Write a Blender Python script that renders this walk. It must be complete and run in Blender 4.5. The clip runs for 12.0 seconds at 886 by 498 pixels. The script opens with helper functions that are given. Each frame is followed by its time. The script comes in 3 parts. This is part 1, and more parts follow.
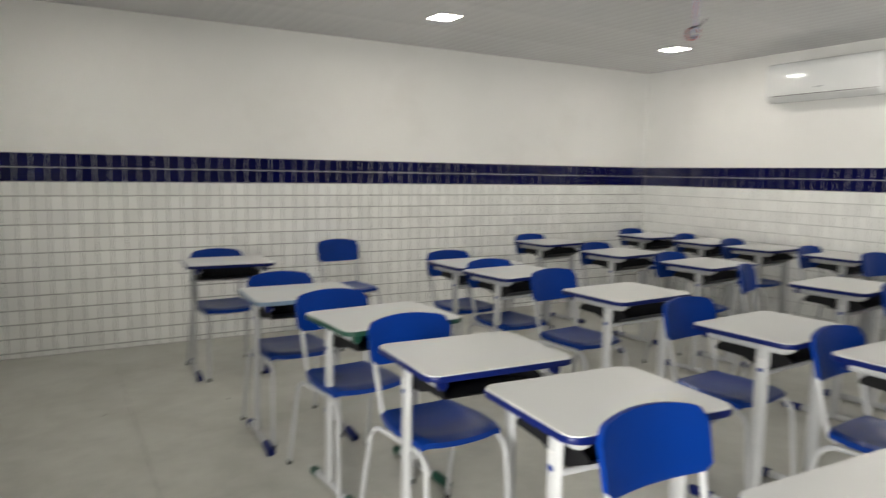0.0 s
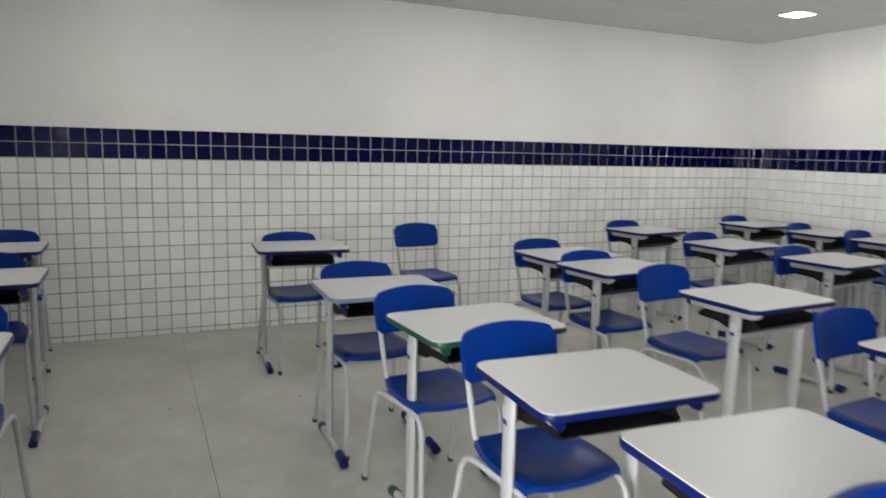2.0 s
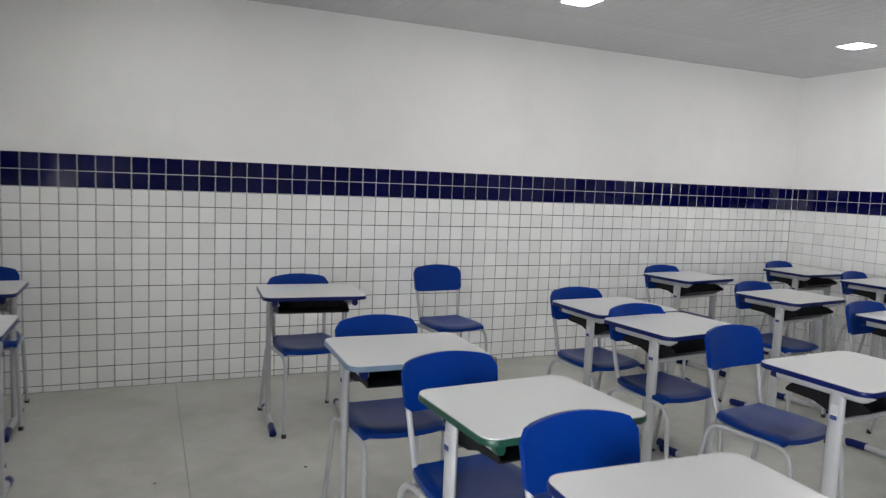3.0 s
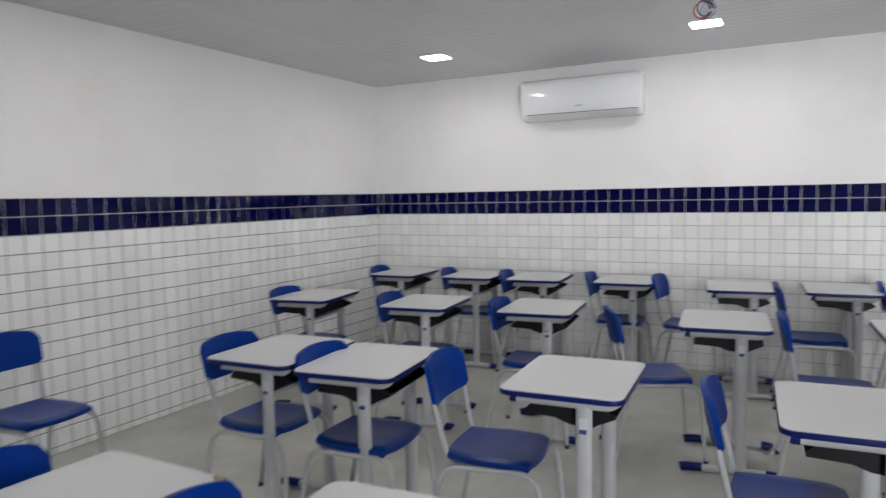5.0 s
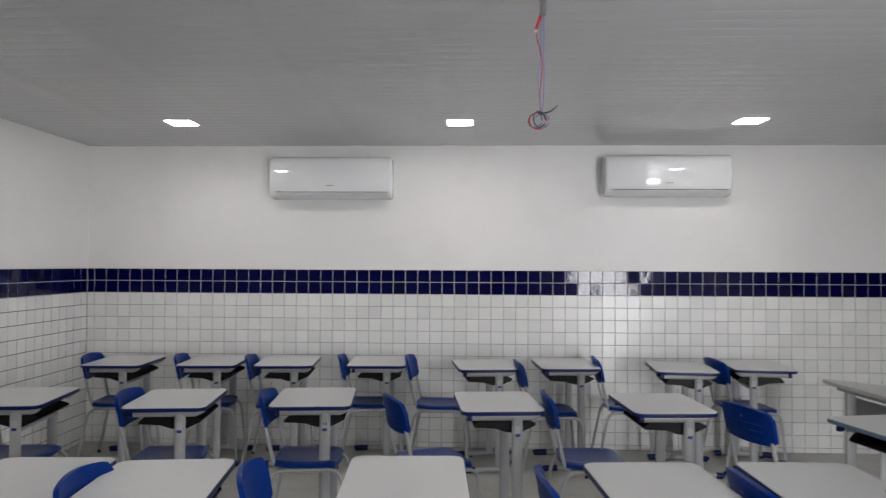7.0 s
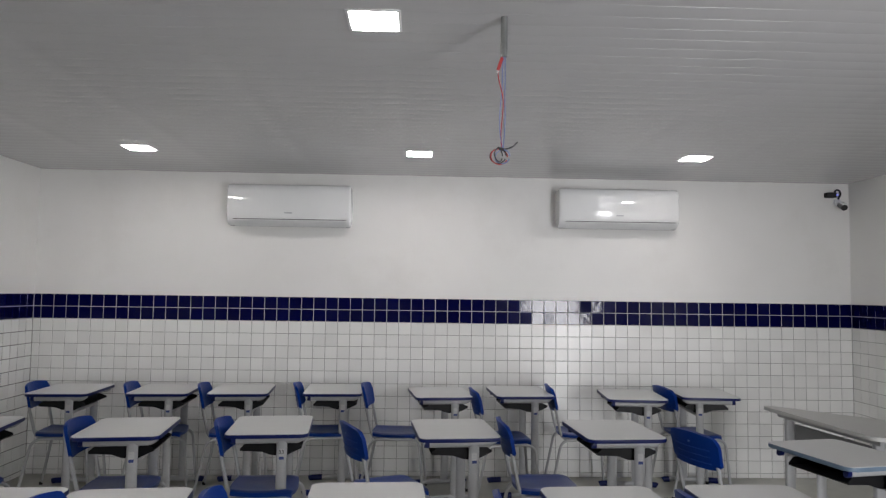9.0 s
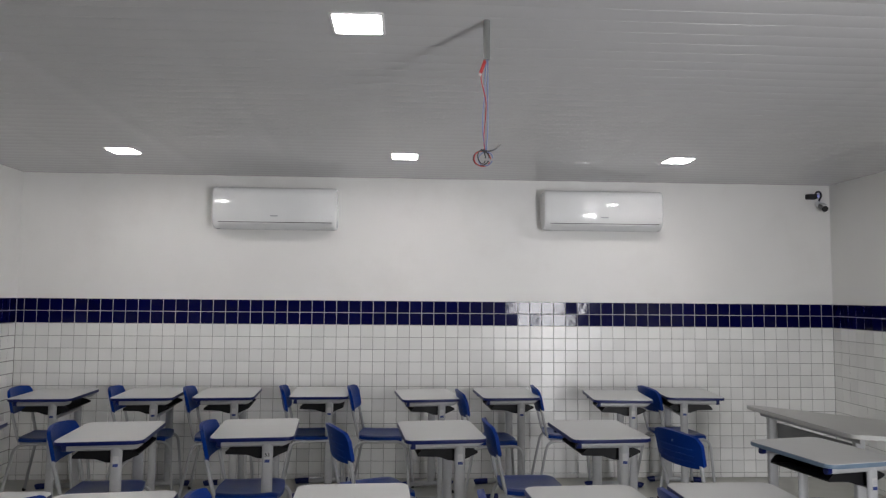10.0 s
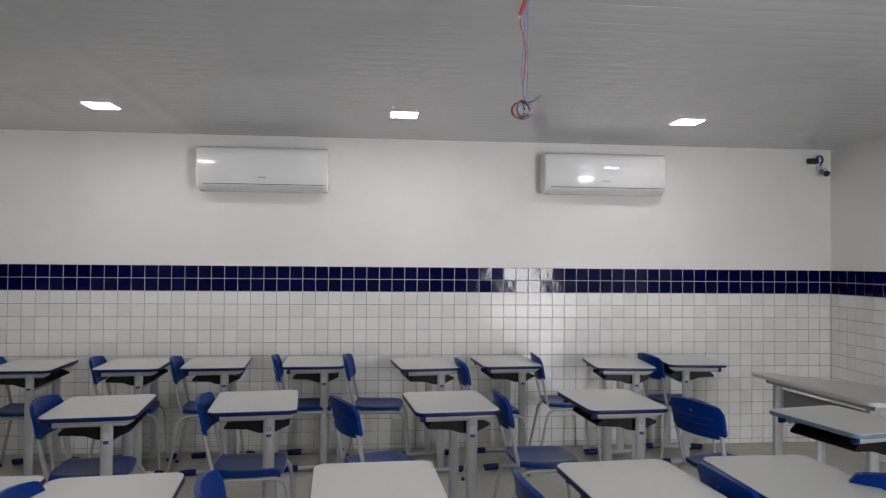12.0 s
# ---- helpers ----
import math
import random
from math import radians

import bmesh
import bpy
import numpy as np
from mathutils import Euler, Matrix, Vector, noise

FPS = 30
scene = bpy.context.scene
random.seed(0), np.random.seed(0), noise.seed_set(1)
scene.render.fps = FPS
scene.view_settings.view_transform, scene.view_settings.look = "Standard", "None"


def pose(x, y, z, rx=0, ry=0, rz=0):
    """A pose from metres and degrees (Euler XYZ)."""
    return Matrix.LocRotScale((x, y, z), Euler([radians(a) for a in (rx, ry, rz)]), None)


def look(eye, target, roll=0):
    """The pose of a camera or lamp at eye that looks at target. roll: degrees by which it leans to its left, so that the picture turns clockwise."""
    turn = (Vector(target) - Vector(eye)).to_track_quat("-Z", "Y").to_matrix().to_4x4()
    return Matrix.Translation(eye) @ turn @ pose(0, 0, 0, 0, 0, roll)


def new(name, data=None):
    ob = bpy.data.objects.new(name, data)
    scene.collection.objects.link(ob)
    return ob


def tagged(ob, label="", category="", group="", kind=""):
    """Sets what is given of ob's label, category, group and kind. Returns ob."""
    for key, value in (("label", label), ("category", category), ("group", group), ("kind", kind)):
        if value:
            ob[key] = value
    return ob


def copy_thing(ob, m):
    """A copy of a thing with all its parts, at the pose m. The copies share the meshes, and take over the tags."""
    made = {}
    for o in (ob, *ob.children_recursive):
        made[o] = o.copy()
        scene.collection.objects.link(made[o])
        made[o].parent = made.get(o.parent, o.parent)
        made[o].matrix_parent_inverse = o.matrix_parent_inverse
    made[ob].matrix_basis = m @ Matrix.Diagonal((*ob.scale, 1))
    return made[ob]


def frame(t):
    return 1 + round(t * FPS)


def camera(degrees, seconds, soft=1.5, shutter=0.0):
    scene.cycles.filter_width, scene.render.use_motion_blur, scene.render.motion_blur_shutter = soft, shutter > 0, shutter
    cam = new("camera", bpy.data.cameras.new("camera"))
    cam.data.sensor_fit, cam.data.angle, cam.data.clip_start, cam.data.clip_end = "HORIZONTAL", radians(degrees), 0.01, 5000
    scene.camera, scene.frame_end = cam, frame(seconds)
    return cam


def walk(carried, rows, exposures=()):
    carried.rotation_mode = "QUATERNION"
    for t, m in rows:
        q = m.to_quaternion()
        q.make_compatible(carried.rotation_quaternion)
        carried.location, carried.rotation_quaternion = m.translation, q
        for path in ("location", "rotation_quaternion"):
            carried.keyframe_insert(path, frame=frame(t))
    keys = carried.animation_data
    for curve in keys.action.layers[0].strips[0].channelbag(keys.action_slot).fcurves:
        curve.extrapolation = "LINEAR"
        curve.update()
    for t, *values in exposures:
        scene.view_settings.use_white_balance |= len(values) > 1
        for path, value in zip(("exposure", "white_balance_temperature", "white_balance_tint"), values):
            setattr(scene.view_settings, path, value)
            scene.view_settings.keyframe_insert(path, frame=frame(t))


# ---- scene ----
cam = camera(66.1, 12.0, soft=1.3, shutter=0.6)

PATH = [
    (0, (5.63, -5.881, 1.368), (3.909, -4.887, 1.147), 0.9),
    (0.5, (5.606, -5.885, 1.366), (3.774, -5.131, 1.091), 1.3),
    (1, (5.535, -5.878, 1.357), (3.754, -5.029, 1.03), 2.1),
    (1.5, (5.354, -5.828, 1.368), (3.617, -4.877, 1.085), 1.2),
    (2, (5.198, -5.782, 1.378), (3.394, -4.97, 1.09), 1.4),
    (2.5, (4.959, -5.696, 1.384), (3.114, -4.951, 1.187), 1.9),
    (4.3, (4.104, -5.73, 1.438), (2.652, -4.367, 1.253), 1.1),
    (4.5, (4.024, -5.732, 1.394), (2.712, -4.231, 1.238), 0.0),
    (5, (3.774, -5.690, 1.440), (2.832, -3.932, 1.283), -1.1),
    (5.5, (3.543, -5.572, 1.422), (2.788, -3.721, 1.345), -1.4),
    (6, (3.435, -5.569, 1.457), (2.911, -3.639, 1.443), 0.3),
    (6.5, (3.287, -5.591, 1.47), (3.054, -3.605, 1.49), 0.1),
    (7, (3.246, -5.673, 1.517), (3.168, -3.675, 1.562), 0.3),
    (9, (3.211, -5.751, 1.518), (3.27, -3.756, 1.647), 0.8),
    (9.5, (3.21, -5.764, 1.515), (3.285, -3.77, 1.652), 0.6),
    (10, (3.224, -5.767, 1.512), (3.319, -3.774, 1.65), 0.5),
    (10.5, (3.213, -5.761, 1.501), (3.29, -3.765, 1.599), 1.0),
    (11, (3.173, -5.738, 1.501), (3.288, -3.742, 1.574), 1.3),
    (11.5, (3.113, -5.648, 1.499), (3.274, -3.655, 1.541), 1.0),
    (12, (3.024, -5.543, 1.507), (3.207, -3.551, 1.547), 0.5),
]
walk(cam, [(t, look(eye, target, roll)) for t, eye, target, roll in PATH],
     [(0.0, 0.72, 7000, 8), (1.5, 0.74, 6850, 8), (2.7, 0.80, 6420, 11), (4.5, 0.72, 6330, 13), (6.5, 0.33, 6430, 13), (9.0, 0.27, 6490, 13), (12.0, 0.26, 6490, 13)])

# ---- room measures ----
W = 6.893          # room width, along the air-conditioner wall
DEPTH = 7.0        # room depth
CEIL = 2.51
ROW = 0.102        # height of a tile course
BAND_LOW, BAND_TOP = 12.4 * ROW, 14.4 * ROW
DOOR_X0, DOOR_X1, DOOR_H = 5.40, 6.35, 2.10

# ---- daylight ----
world = bpy.data.worlds.new("world")
scene.world = world
world.use_nodes = True
wn = world.node_tree.nodes
sky = wn.new("ShaderNodeTexSky")
sky.sky_type = "NISHITA"
sky.sun_disc = False
sky.sun_elevation = radians(58)
sky.sun_rotation = radians(20)
wn["Background"].inputs["Strength"].default_value = 0.10
world.node_tree.links.new(sky.outputs["Color"], wn["Background"].inputs["Color"])
sun_data = bpy.data.lights.new("sun", "SUN")
sun_data.energy, sun_data.angle, sun_data.color = 3.0, radians(0.5), (1.0, 0.96, 0.9)
sun = new("sun", sun_data)
sun.matrix_world = look((4 + 20 * 0.34 * 0.53, 20 * 0.94 * 0.53, 17), (4, 0, 0))
LED_STRENGTH = 54.0
# the sky's light in the open doorway
door_data = bpy.data.lights.new("doorway_daylight", "AREA")
door_data.shape, door_data.size, door_data.size_y = "RECTANGLE", 1.05, DOOR_H - 0.1
door_data.spread = radians(140)
door_data.energy, door_data.color = 118.0, (0.975, 0.985, 1.0)
door_light = new("doorway_daylight", door_data)
door_x = (DOOR_X0 + DOOR_X1) / 2 + 0.04
door_light.matrix_world = look((door_x, -DEPTH - 0.47, DOOR_H / 2), (door_x - 5.0, -DEPTH - 0.47 + 5.0, DOOR_H / 2))


# ---- materials ----
def material(name, color, rough=0.5, metal=0.0, spec=0.5, vary=0.0, scale=6.0, bump=0.0, bump_scale=60.0, random=0.0,
             island=0.0, coat=0.0, stain=None, stain_scale=2.0, stain_lo=0.5, stain_hi=0.8):
    m = bpy.data.materials.new(name)
    m.use_nodes = True
    nt = m.node_tree
    n, l = nt.nodes, nt.links
    b = n["Principled BSDF"]
    b.inputs["Roughness"].default_value = rough
    b.inputs["Metallic"].default_value = metal
    b.inputs["Specular IOR Level"].default_value = spec
    b.inputs["Coat Weight"].default_value = coat
    b.inputs["Coat Roughness"].default_value = 0.08
    coord = n.new("ShaderNodeTexCoord")
    geo = n.new("ShaderNodeNewGeometry")
    place = geo.outputs["Position"]
    base = n.new("ShaderNodeRGB")
    base.outputs[0].default_value = (*color, 1)
    out = base.outputs[0]
    if stain:
        t = n.new("ShaderNodeTexNoise")
        t.inputs["Scale"].default_value = stain_scale
        t.inputs["Detail"].default_value = 6
        t.inputs["Roughness"].default_value = 0.65
        l.new(place, t.inputs["Vector"])
        r = n.new("ShaderNodeMapRange")
        r.inputs["From Min"].default_value, r.inputs["From Max"].default_value = stain_lo, stain_hi
        l.new(t.outputs["Fac"], r.inputs["Value"])
        mix = n.new("ShaderNodeMix")
        mix.data_type = "RGBA"
        l.new(r.outputs["Result"], mix.inputs["Factor"])
        l.new(out, mix.inputs["A"])
        mix.inputs["B"].default_value = (*stain, 1)
        out = mix.outputs["Result"]
    value = None
    if vary:
        t = n.new("ShaderNodeTexNoise")
        t.inputs["Scale"].default_value = scale
        t.inputs["Detail"].default_value = 5
        l.new(place, t.inputs["Vector"])
        r = n.new("ShaderNodeMapRange")
        r.inputs["From Min"].default_value, r.inputs["From Max"].default_value = 0.3, 0.7
        r.inputs["To Min"].default_value, r.inputs["To Max"].default_value = 1 - vary, 1 + vary
        l.new(t.outputs["Fac"], r.inputs["Value"])
        value = r.outputs["Result"]
        rr = n.new("ShaderNodeMapRange")
        rr.inputs["From Min"].default_value, rr.inputs["From Max"].default_value = 0.3, 0.7
        rr.inputs["To Min"].default_value, rr.inputs["To Max"].default_value = max(rough * 0.92, 0.02), min(rough * 1.08, 1)
        l.new(t.outputs["Fac"], rr.inputs["Value"])
        l.new(rr.outputs["Result"], b.inputs["Roughness"])
    for amount, source in ((random, "object"), (island, "island")):
        if amount:
            if source == "object":
                o = n.new("ShaderNodeObjectInfo").outputs["Random"]
            else:
                o = geo.outputs["Random Per Island"]
            r = n.new("ShaderNodeMapRange")
            r.inputs["To Min"].default_value, r.inputs["To Max"].default_value = 1 - amount, 1 + amount
            l.new(o, r.inputs["Value"])
            if value:
                mul = n.new("ShaderNodeMath")
                mul.operation = "MULTIPLY"
                l.new(value, mul.inputs[0])
                l.new(r.outputs["Result"], mul.inputs[1])
                value = mul.outputs[0]
            else:
                value = r.outputs["Result"]
    if value:
        hsv = n.new("ShaderNodeHueSaturation")
        l.new(value, hsv.inputs["Value"])
        l.new(out, hsv.inputs["Color"])
        out = hsv.outputs["Color"]
    l.new(out, b.inputs["Base Color"])
    if bump:
        t = n.new("ShaderNodeTexNoise")
        t.inputs["Scale"].default_value = bump_scale
        t.inputs["Detail"].default_value = 4
        l.new(place, t.inputs["Vector"])
        bp = n.new("ShaderNodeBump")
        bp.inputs["Strength"].default_value = bump
        bp.inputs["Distance"].default_value = 0.004
        l.new(t.outputs["Fac"], bp.inputs["Height"])
        l.new(bp.outputs["Normal"], b.inputs["Normal"])
    return m


def glow(name, color, strength):
    m = bpy.data.materials.new(name)
    m.use_nodes = True
    b = m.node_tree.nodes["Principled BSDF"]
    b.inputs["Base Color"].default_value = (0.8, 0.8, 0.8, 1)
    b.inputs["Emission Color"].default_value = (*color, 1)
    b.inputs["Emission Strength"].default_value = strength
    return m


PAINT = material("white_wall_paint", (0.81, 0.805, 0.785), 0.55, vary=0.025, scale=1.3, bump=0.12, bump_scale=45,
                 stain=(0.73, 0.72, 0.69), stain_scale=1.1, stain_lo=0.52, stain_hi=0.85)
TILE_WHITE = material("white_glazed_tile", (0.81, 0.81, 0.79), 0.23, spec=0.32, vary=0.03, scale=3, random=0.05, bump=0.2, bump_scale=16)
TILE_WHITE_FIELD = material("white_glazed_tile_field", (0.81, 0.81, 0.79), 0.23, spec=0.32, vary=0.03, scale=3, island=0.05, bump=0.2, bump_scale=16)
TILE_BLUE = material("blue_glazed_tile", (0.001, 0.0015, 0.040), 0.07, spec=0.24, vary=0.15, scale=4, random=0.14, bump=0.24, bump_scale=16)
TILE_BLUE_FIELD = material("blue_glazed_tile_field", (0.001, 0.0015, 0.040), 0.07, spec=0.24, vary=0.15, scale=4, island=0.14, bump=0.24, bump_scale=16)
GROUT = material("grey_grout", (0.15, 0.145, 0.135), 0.9, vary=0.25, scale=5)
GROUT_PALE = material("pale_grey_grout", (0.30, 0.295, 0.285), 0.9, vary=0.2, scale=5)
GROUT_LIGHT = material("light_grout", (0.6, 0.6, 0.6), 0.9, vary=0.15, scale=5)
CONCRETE = material("polished_concrete", (0.44, 0.44, 0.40), 0.34, vary=0.07, scale=7, bump=0.04, bump_scale=90,
                    stain=(0.34, 0.335, 0.295), stain_scale=2.2, stain_lo=0.42, stain_hi=0.72)
JOINT = material("dark_joint", (0.2, 0.195, 0.17), 0.9, vary=0.2, scale=20)
PVC = material("white_pvc_ceiling", (0.55, 0.55, 0.555), 0.23, vary=0.02, scale=1.5)
LAMINATE = material("white_laminate", (0.565, 0.567, 0.558), 0.33, vary=0.015, scale=5, random=0.03, bump=0.05, bump_scale=220,
                    stain=(0.46, 0.46, 0.445), stain_scale=60, stain_lo=0.66, stain_hi=0.9)
EDGE_BLUE = material("blue_edge_band", (0.002, 0.008, 0.08), 0.35, spec=0.25, vary=0.12, scale=15)
EDGE_GREEN = material("green_edge_band", (0.010, 0.055, 0.036), 0.35, vary=0.12, scale=15)
EDGE_GREY = material("grey_blue_edge_band", (0.13, 0.19, 0.26), 0.35, vary=0.12, scale=15)
STEEL = material("grey_painted_steel", (0.39, 0.395, 0.40), 0.33, vary=0.05, scale=12, random=0.04, bump=0.03, bump_scale=120)
TRAY = material("black_tray_plastic", (0.008, 0.008, 0.009), 0.45, spec=0.2, vary=0.2, scale=18)
PLASTIC = material("blue_moulded_plastic", (0.0, 0.025, 0.19), 0.36, spec=0.14, vary=0.06, scale=7, random=0.06, bump=0.10, bump_scale=320)
SEAT_PLASTIC = material("worn_blue_seat_plastic", (0.0, 0.024, 0.175), 0.30, spec=0.26, vary=0.07, scale=7, random=0.12, bump=0.10, bump_scale=320)
RUBBER = material("black_rubber", (0.015, 0.015, 0.016), 0.7)
CASING = material("glossy_white_casing", (0.80, 0.81, 0.81), 0.05, vary=0.015, scale=3, coat=0.3)
CASING_GREY = material("grey_flap_plastic", (0.70, 0.71, 0.71), 0.30, vary=0.02, scale=5)
DARK_GAP = material("dark_gap", (0.02, 0.02, 0.02), 0.7)
MARK_BLUE = material("pale_blue_print", (0.06, 0.11, 0.30), 0.4)
MARK_GREY = material("pale_grey_print", (0.42, 0.43, 0.45), 0.4)
STICKER = material("white_sticker", (0.50, 0.50, 0.49), 0.5, vary=0.04, scale=60)
STICKER_BLUE = material("blue_sticker_print", (0.02, 0.04, 0.17), 0.5)
INK = material("dark_ink", (0.02, 0.02, 0.025), 0.6)
LED = glow("led_panel_light", (1.0, 0.985, 0.96), LED_STRENGTH)
LED_DOT = glow("blue_indicator_light", (0.1, 0.15, 1.0), 2.0)
LAMP_RIM = material("white_lamp_rim", (0.75, 0.75, 0.75), 0.4)
CONDUIT = material("grey_conduit", (0.16, 0.165, 0.16), 0.45, vary=0.08, scale=30)
WIRE_RED = material("red_wire", (0.38, 0.03, 0.03), 0.4)
WIRE_BLUE = material("blue_wire", (0.17, 0.22, 0.42), 0.4)
WIRE_BLACK = material("black_wire", (0.02, 0.02, 0.025), 0.4)
DESK_GREY = material("grey_laminate", (0.46, 0.46, 0.44), 0.35, vary=0.03, scale=6, bump=0.04, bump_scale=200)
PANEL_GREY = material("grey_steel_panel", (0.17, 0.173, 0.176), 0.38, vary=0.05, scale=5)
EARTH = material("pale_outdoor_ground", (0.42, 0.39, 0.34), 0.9, vary=0.15, scale=0.8, bump=0.2, bump_scale=8)
WOOD = material("raw_wood_edge", (0.24, 0.17, 0.11), 0.6, vary=0.15, scale=25)


# ---- mesh helpers ----
def mesh_of(name, bm, mats, smooth=False):
    bmesh.ops.recalc_face_normals(bm, faces=bm.faces)
    me = bpy.data.meshes.new(name)
    bm.to_mesh(me)
    bm.free()
    for m in (mats if isinstance(mats, (list, tuple)) else [mats]):
        me.materials.append(m)
    if smooth:
        me.shade_smooth()
        me.set_sharp_from_angle(angle=radians(38))
    return me


def part(name, bm, mats, parent=None, label="", smooth=True):
    ob = new(name, mesh_of(name, bm, mats, smooth))
    if parent:
        ob.parent = parent
    if label:
        ob["label"] = label
    return ob


def add_box(bm, x0, x1, y0, y1, z0, z1, mat=0, bevel=0.0):
    vs = [bm.verts.new(p) for p in ((x0, y0, z0), (x1, y0, z0), (x1, y1, z0), (x0, y1, z0),
                                    (x0, y0, z1), (x1, y0, z1), (x1, y1, z1), (x0, y1, z1))]
    fs = [bm.faces.new([vs[i] for i in q]) for q in
          ((3, 2, 1, 0), (4, 5, 6, 7), (0, 1, 5, 4), (1, 2, 6, 5), (2, 3, 7, 6), (3, 0, 4, 7))]
    for f in fs:
        f.material_index = mat
    if bevel:
        es = list({e for f in fs for e in f.edges})
        bmesh.ops.bevel(bm, geom=es, offset=bevel, segments=2, affect="EDGES", profile=0.5)
    return bm


def box(x0, x1, y0, y1, z0, z1, bevel=0.0):
    return add_box(bmesh.new(), x0, x1, y0, y1, z0, z1, 0, bevel)


def add_prism(bm, outline, z0, z1, bevel=0.0, mat=0):
    low = [bm.verts.new((x, y, z0)) for x, y in outline]
    high = [bm.verts.new((x, y, z1)) for x, y in outline]
    n = len(outline)
    fs = [bm.faces.new(low[::-1]), bm.faces.new(high)]
    for i in range(n):
        fs.append(bm.faces.new((low[i], low[(i + 1) % n], high[(i + 1) % n], high[i])))
    for f in fs:
        f.material_index = mat
    if bevel:
        es = list(set(fs[0].edges) | set(fs[1].edges))
        bmesh.ops.bevel(bm, geom=es, offset=bevel, segments=2, affect="EDGES", profile=0.5)
    return bm


def rounded_rect(x0, x1, y0, y1, r, seg=6):
    pts = []
    for cx, cy, a0 in ((x1 - r, y1 - r, 0), (x0 + r, y1 - r, 90), (x0 + r, y0 + r, 180), (x1 - r, y0 + r, 270)):
        for i in range(seg + 1):
            a = radians(a0 + 90 * i / seg)
            pts.append((cx + r * math.cos(a), cy + r * math.sin(a)))
    return pts


def rounded_polygon(corners, r, seg=6):
    pts = []
    n = len(corners)
    for i in range(n):
        p, a, b = Vector(corners[i]), Vector(corners[i - 1]), Vector(corners[(i + 1) % n])
        u, v = (a - p).normalized(), (b - p).normalized()
        half = u.angle(v) / 2
        d = r / math.tan(half)
        for k in range(seg + 1):
            s = k / seg
            q = (p + u * d) * (1 - s) ** 2 + p * 2 * s * (1 - s) + (p + v * d) * s ** 2
            pts.append((q.x, q.y))
    return pts


def fillet(points, r, seg=5):
    ps = [Vector(p) for p in points]
    out = [ps[0]]
    for a, p, b in zip(ps, ps[1:], ps[2:]):
        u, v = (a - p), (b - p)
        d = min(r, u.length * 0.49, v.length * 0.49)
        p0, p1 = p + u.normalized() * d, p + v.normalized() * d
        for k in range(seg + 1):
            s = k / seg
            out.append(p0 * (1 - s) ** 2 + p * 2 * s * (1 - s) + p1 * s ** 2)
    out.append(ps[-1])
    return out


def add_tube(bm, pts, rx, ry=None, seg=10, side=None, mat=0):
    """Sweeps an oval (rx along side, ry across) along pts."""
    ry = ry or rx
    pts = [Vector(p) for p in pts]
    rings = []
    s0 = Vector(side) if side else None
    for i, p in enumerate(pts):
        t = (pts[min(i + 1, len(pts) - 1)] - pts[max(i - 1, 0)]).normalized()
        if s0 is None:
            s0 = t.orthogonal()
        s = (s0 - t * s0.dot(t)).normalized()
        if not side:
            s0 = s
        w = t.cross(s)
        rings.append([bm.verts.new(p + s * rx * math.cos(a) + w * ry * math.sin(a))
                      for a in (2 * math.pi * k / seg for k in range(seg))])
    for a, b in zip(rings, rings[1:]):
        for k in range(seg):
            bm.faces.new((a[k], a[(k + 1) % seg], b[(k + 1) % seg], b[k])).material_index = mat
    bm.faces.new(rings[0][::-1]).material_index = mat
    bm.faces.new(rings[-1]).material_index = mat
    return bm


def tube(pts, rx, ry=None, seg=10, side=None):
    return add_tube(bmesh.new(), pts, rx, ry, seg, side)


def slab_from_grid(grid, thick):
    """A curved sheet with thickness: grid of points, and the offset of its underside."""
    bm = bmesh.new()
    off = Vector(thick)
    top = [[bm.verts.new(p) for p in row] for row in grid]
    low = [[bm.verts.new(Vector(p) + off) for p in row] for row in grid]
    nr, nc = len(grid), len(grid[0])
    for i in range(nr - 1):
        for j in range(nc - 1):
            bm.faces.new((top[i][j], top[i][j + 1], top[i + 1][j + 1], top[i + 1][j]))
            bm.faces.new((low[i][j], low[i + 1][j], low[i + 1][j + 1], low[i][j + 1]))
    rim = [(0, j) for j in range(nc)] + [(i, nc - 1) for i in range(1, nr)] + \
          [(nr - 1, j) for j in range(nc - 2, -1, -1)] + [(i, 0) for i in range(nr - 2, 0, -1)]
    for a, b in zip(rim, rim[1:] + rim[:1]):
        bm.faces.new((top[a[0]][a[1]], low[a[0]][a[1]], low[b[0]][b[1]], top[b[0]][b[1]]))
    return bm


# ---- the room ----
def wall(name, x0, x1, y0, y1, face, label, grout):
    """A wall in three zones: grout behind the white tiles, light grout behind the blue band, paint above."""
    bm = bmesh.new()
    add_box(bm, x0, x1, y0, y1, -0.1, BAND_LOW, 1)
    add_box(bm, x0, x1, y0, y1, BAND_LOW, BAND_TOP, 2)
    ax, sign = face
    grow = [x0, x1, y0, y1]
    grow[ax] += sign * 0.0025
    add_box(bm, *grow, BAND_TOP, CEIL + 0.25, 0)
    ob = part(name, bm, [PAINT, grout, GROUT_LIGHT], None, smooth=False)
    return tagged(ob, label, "wall", kind="structure")


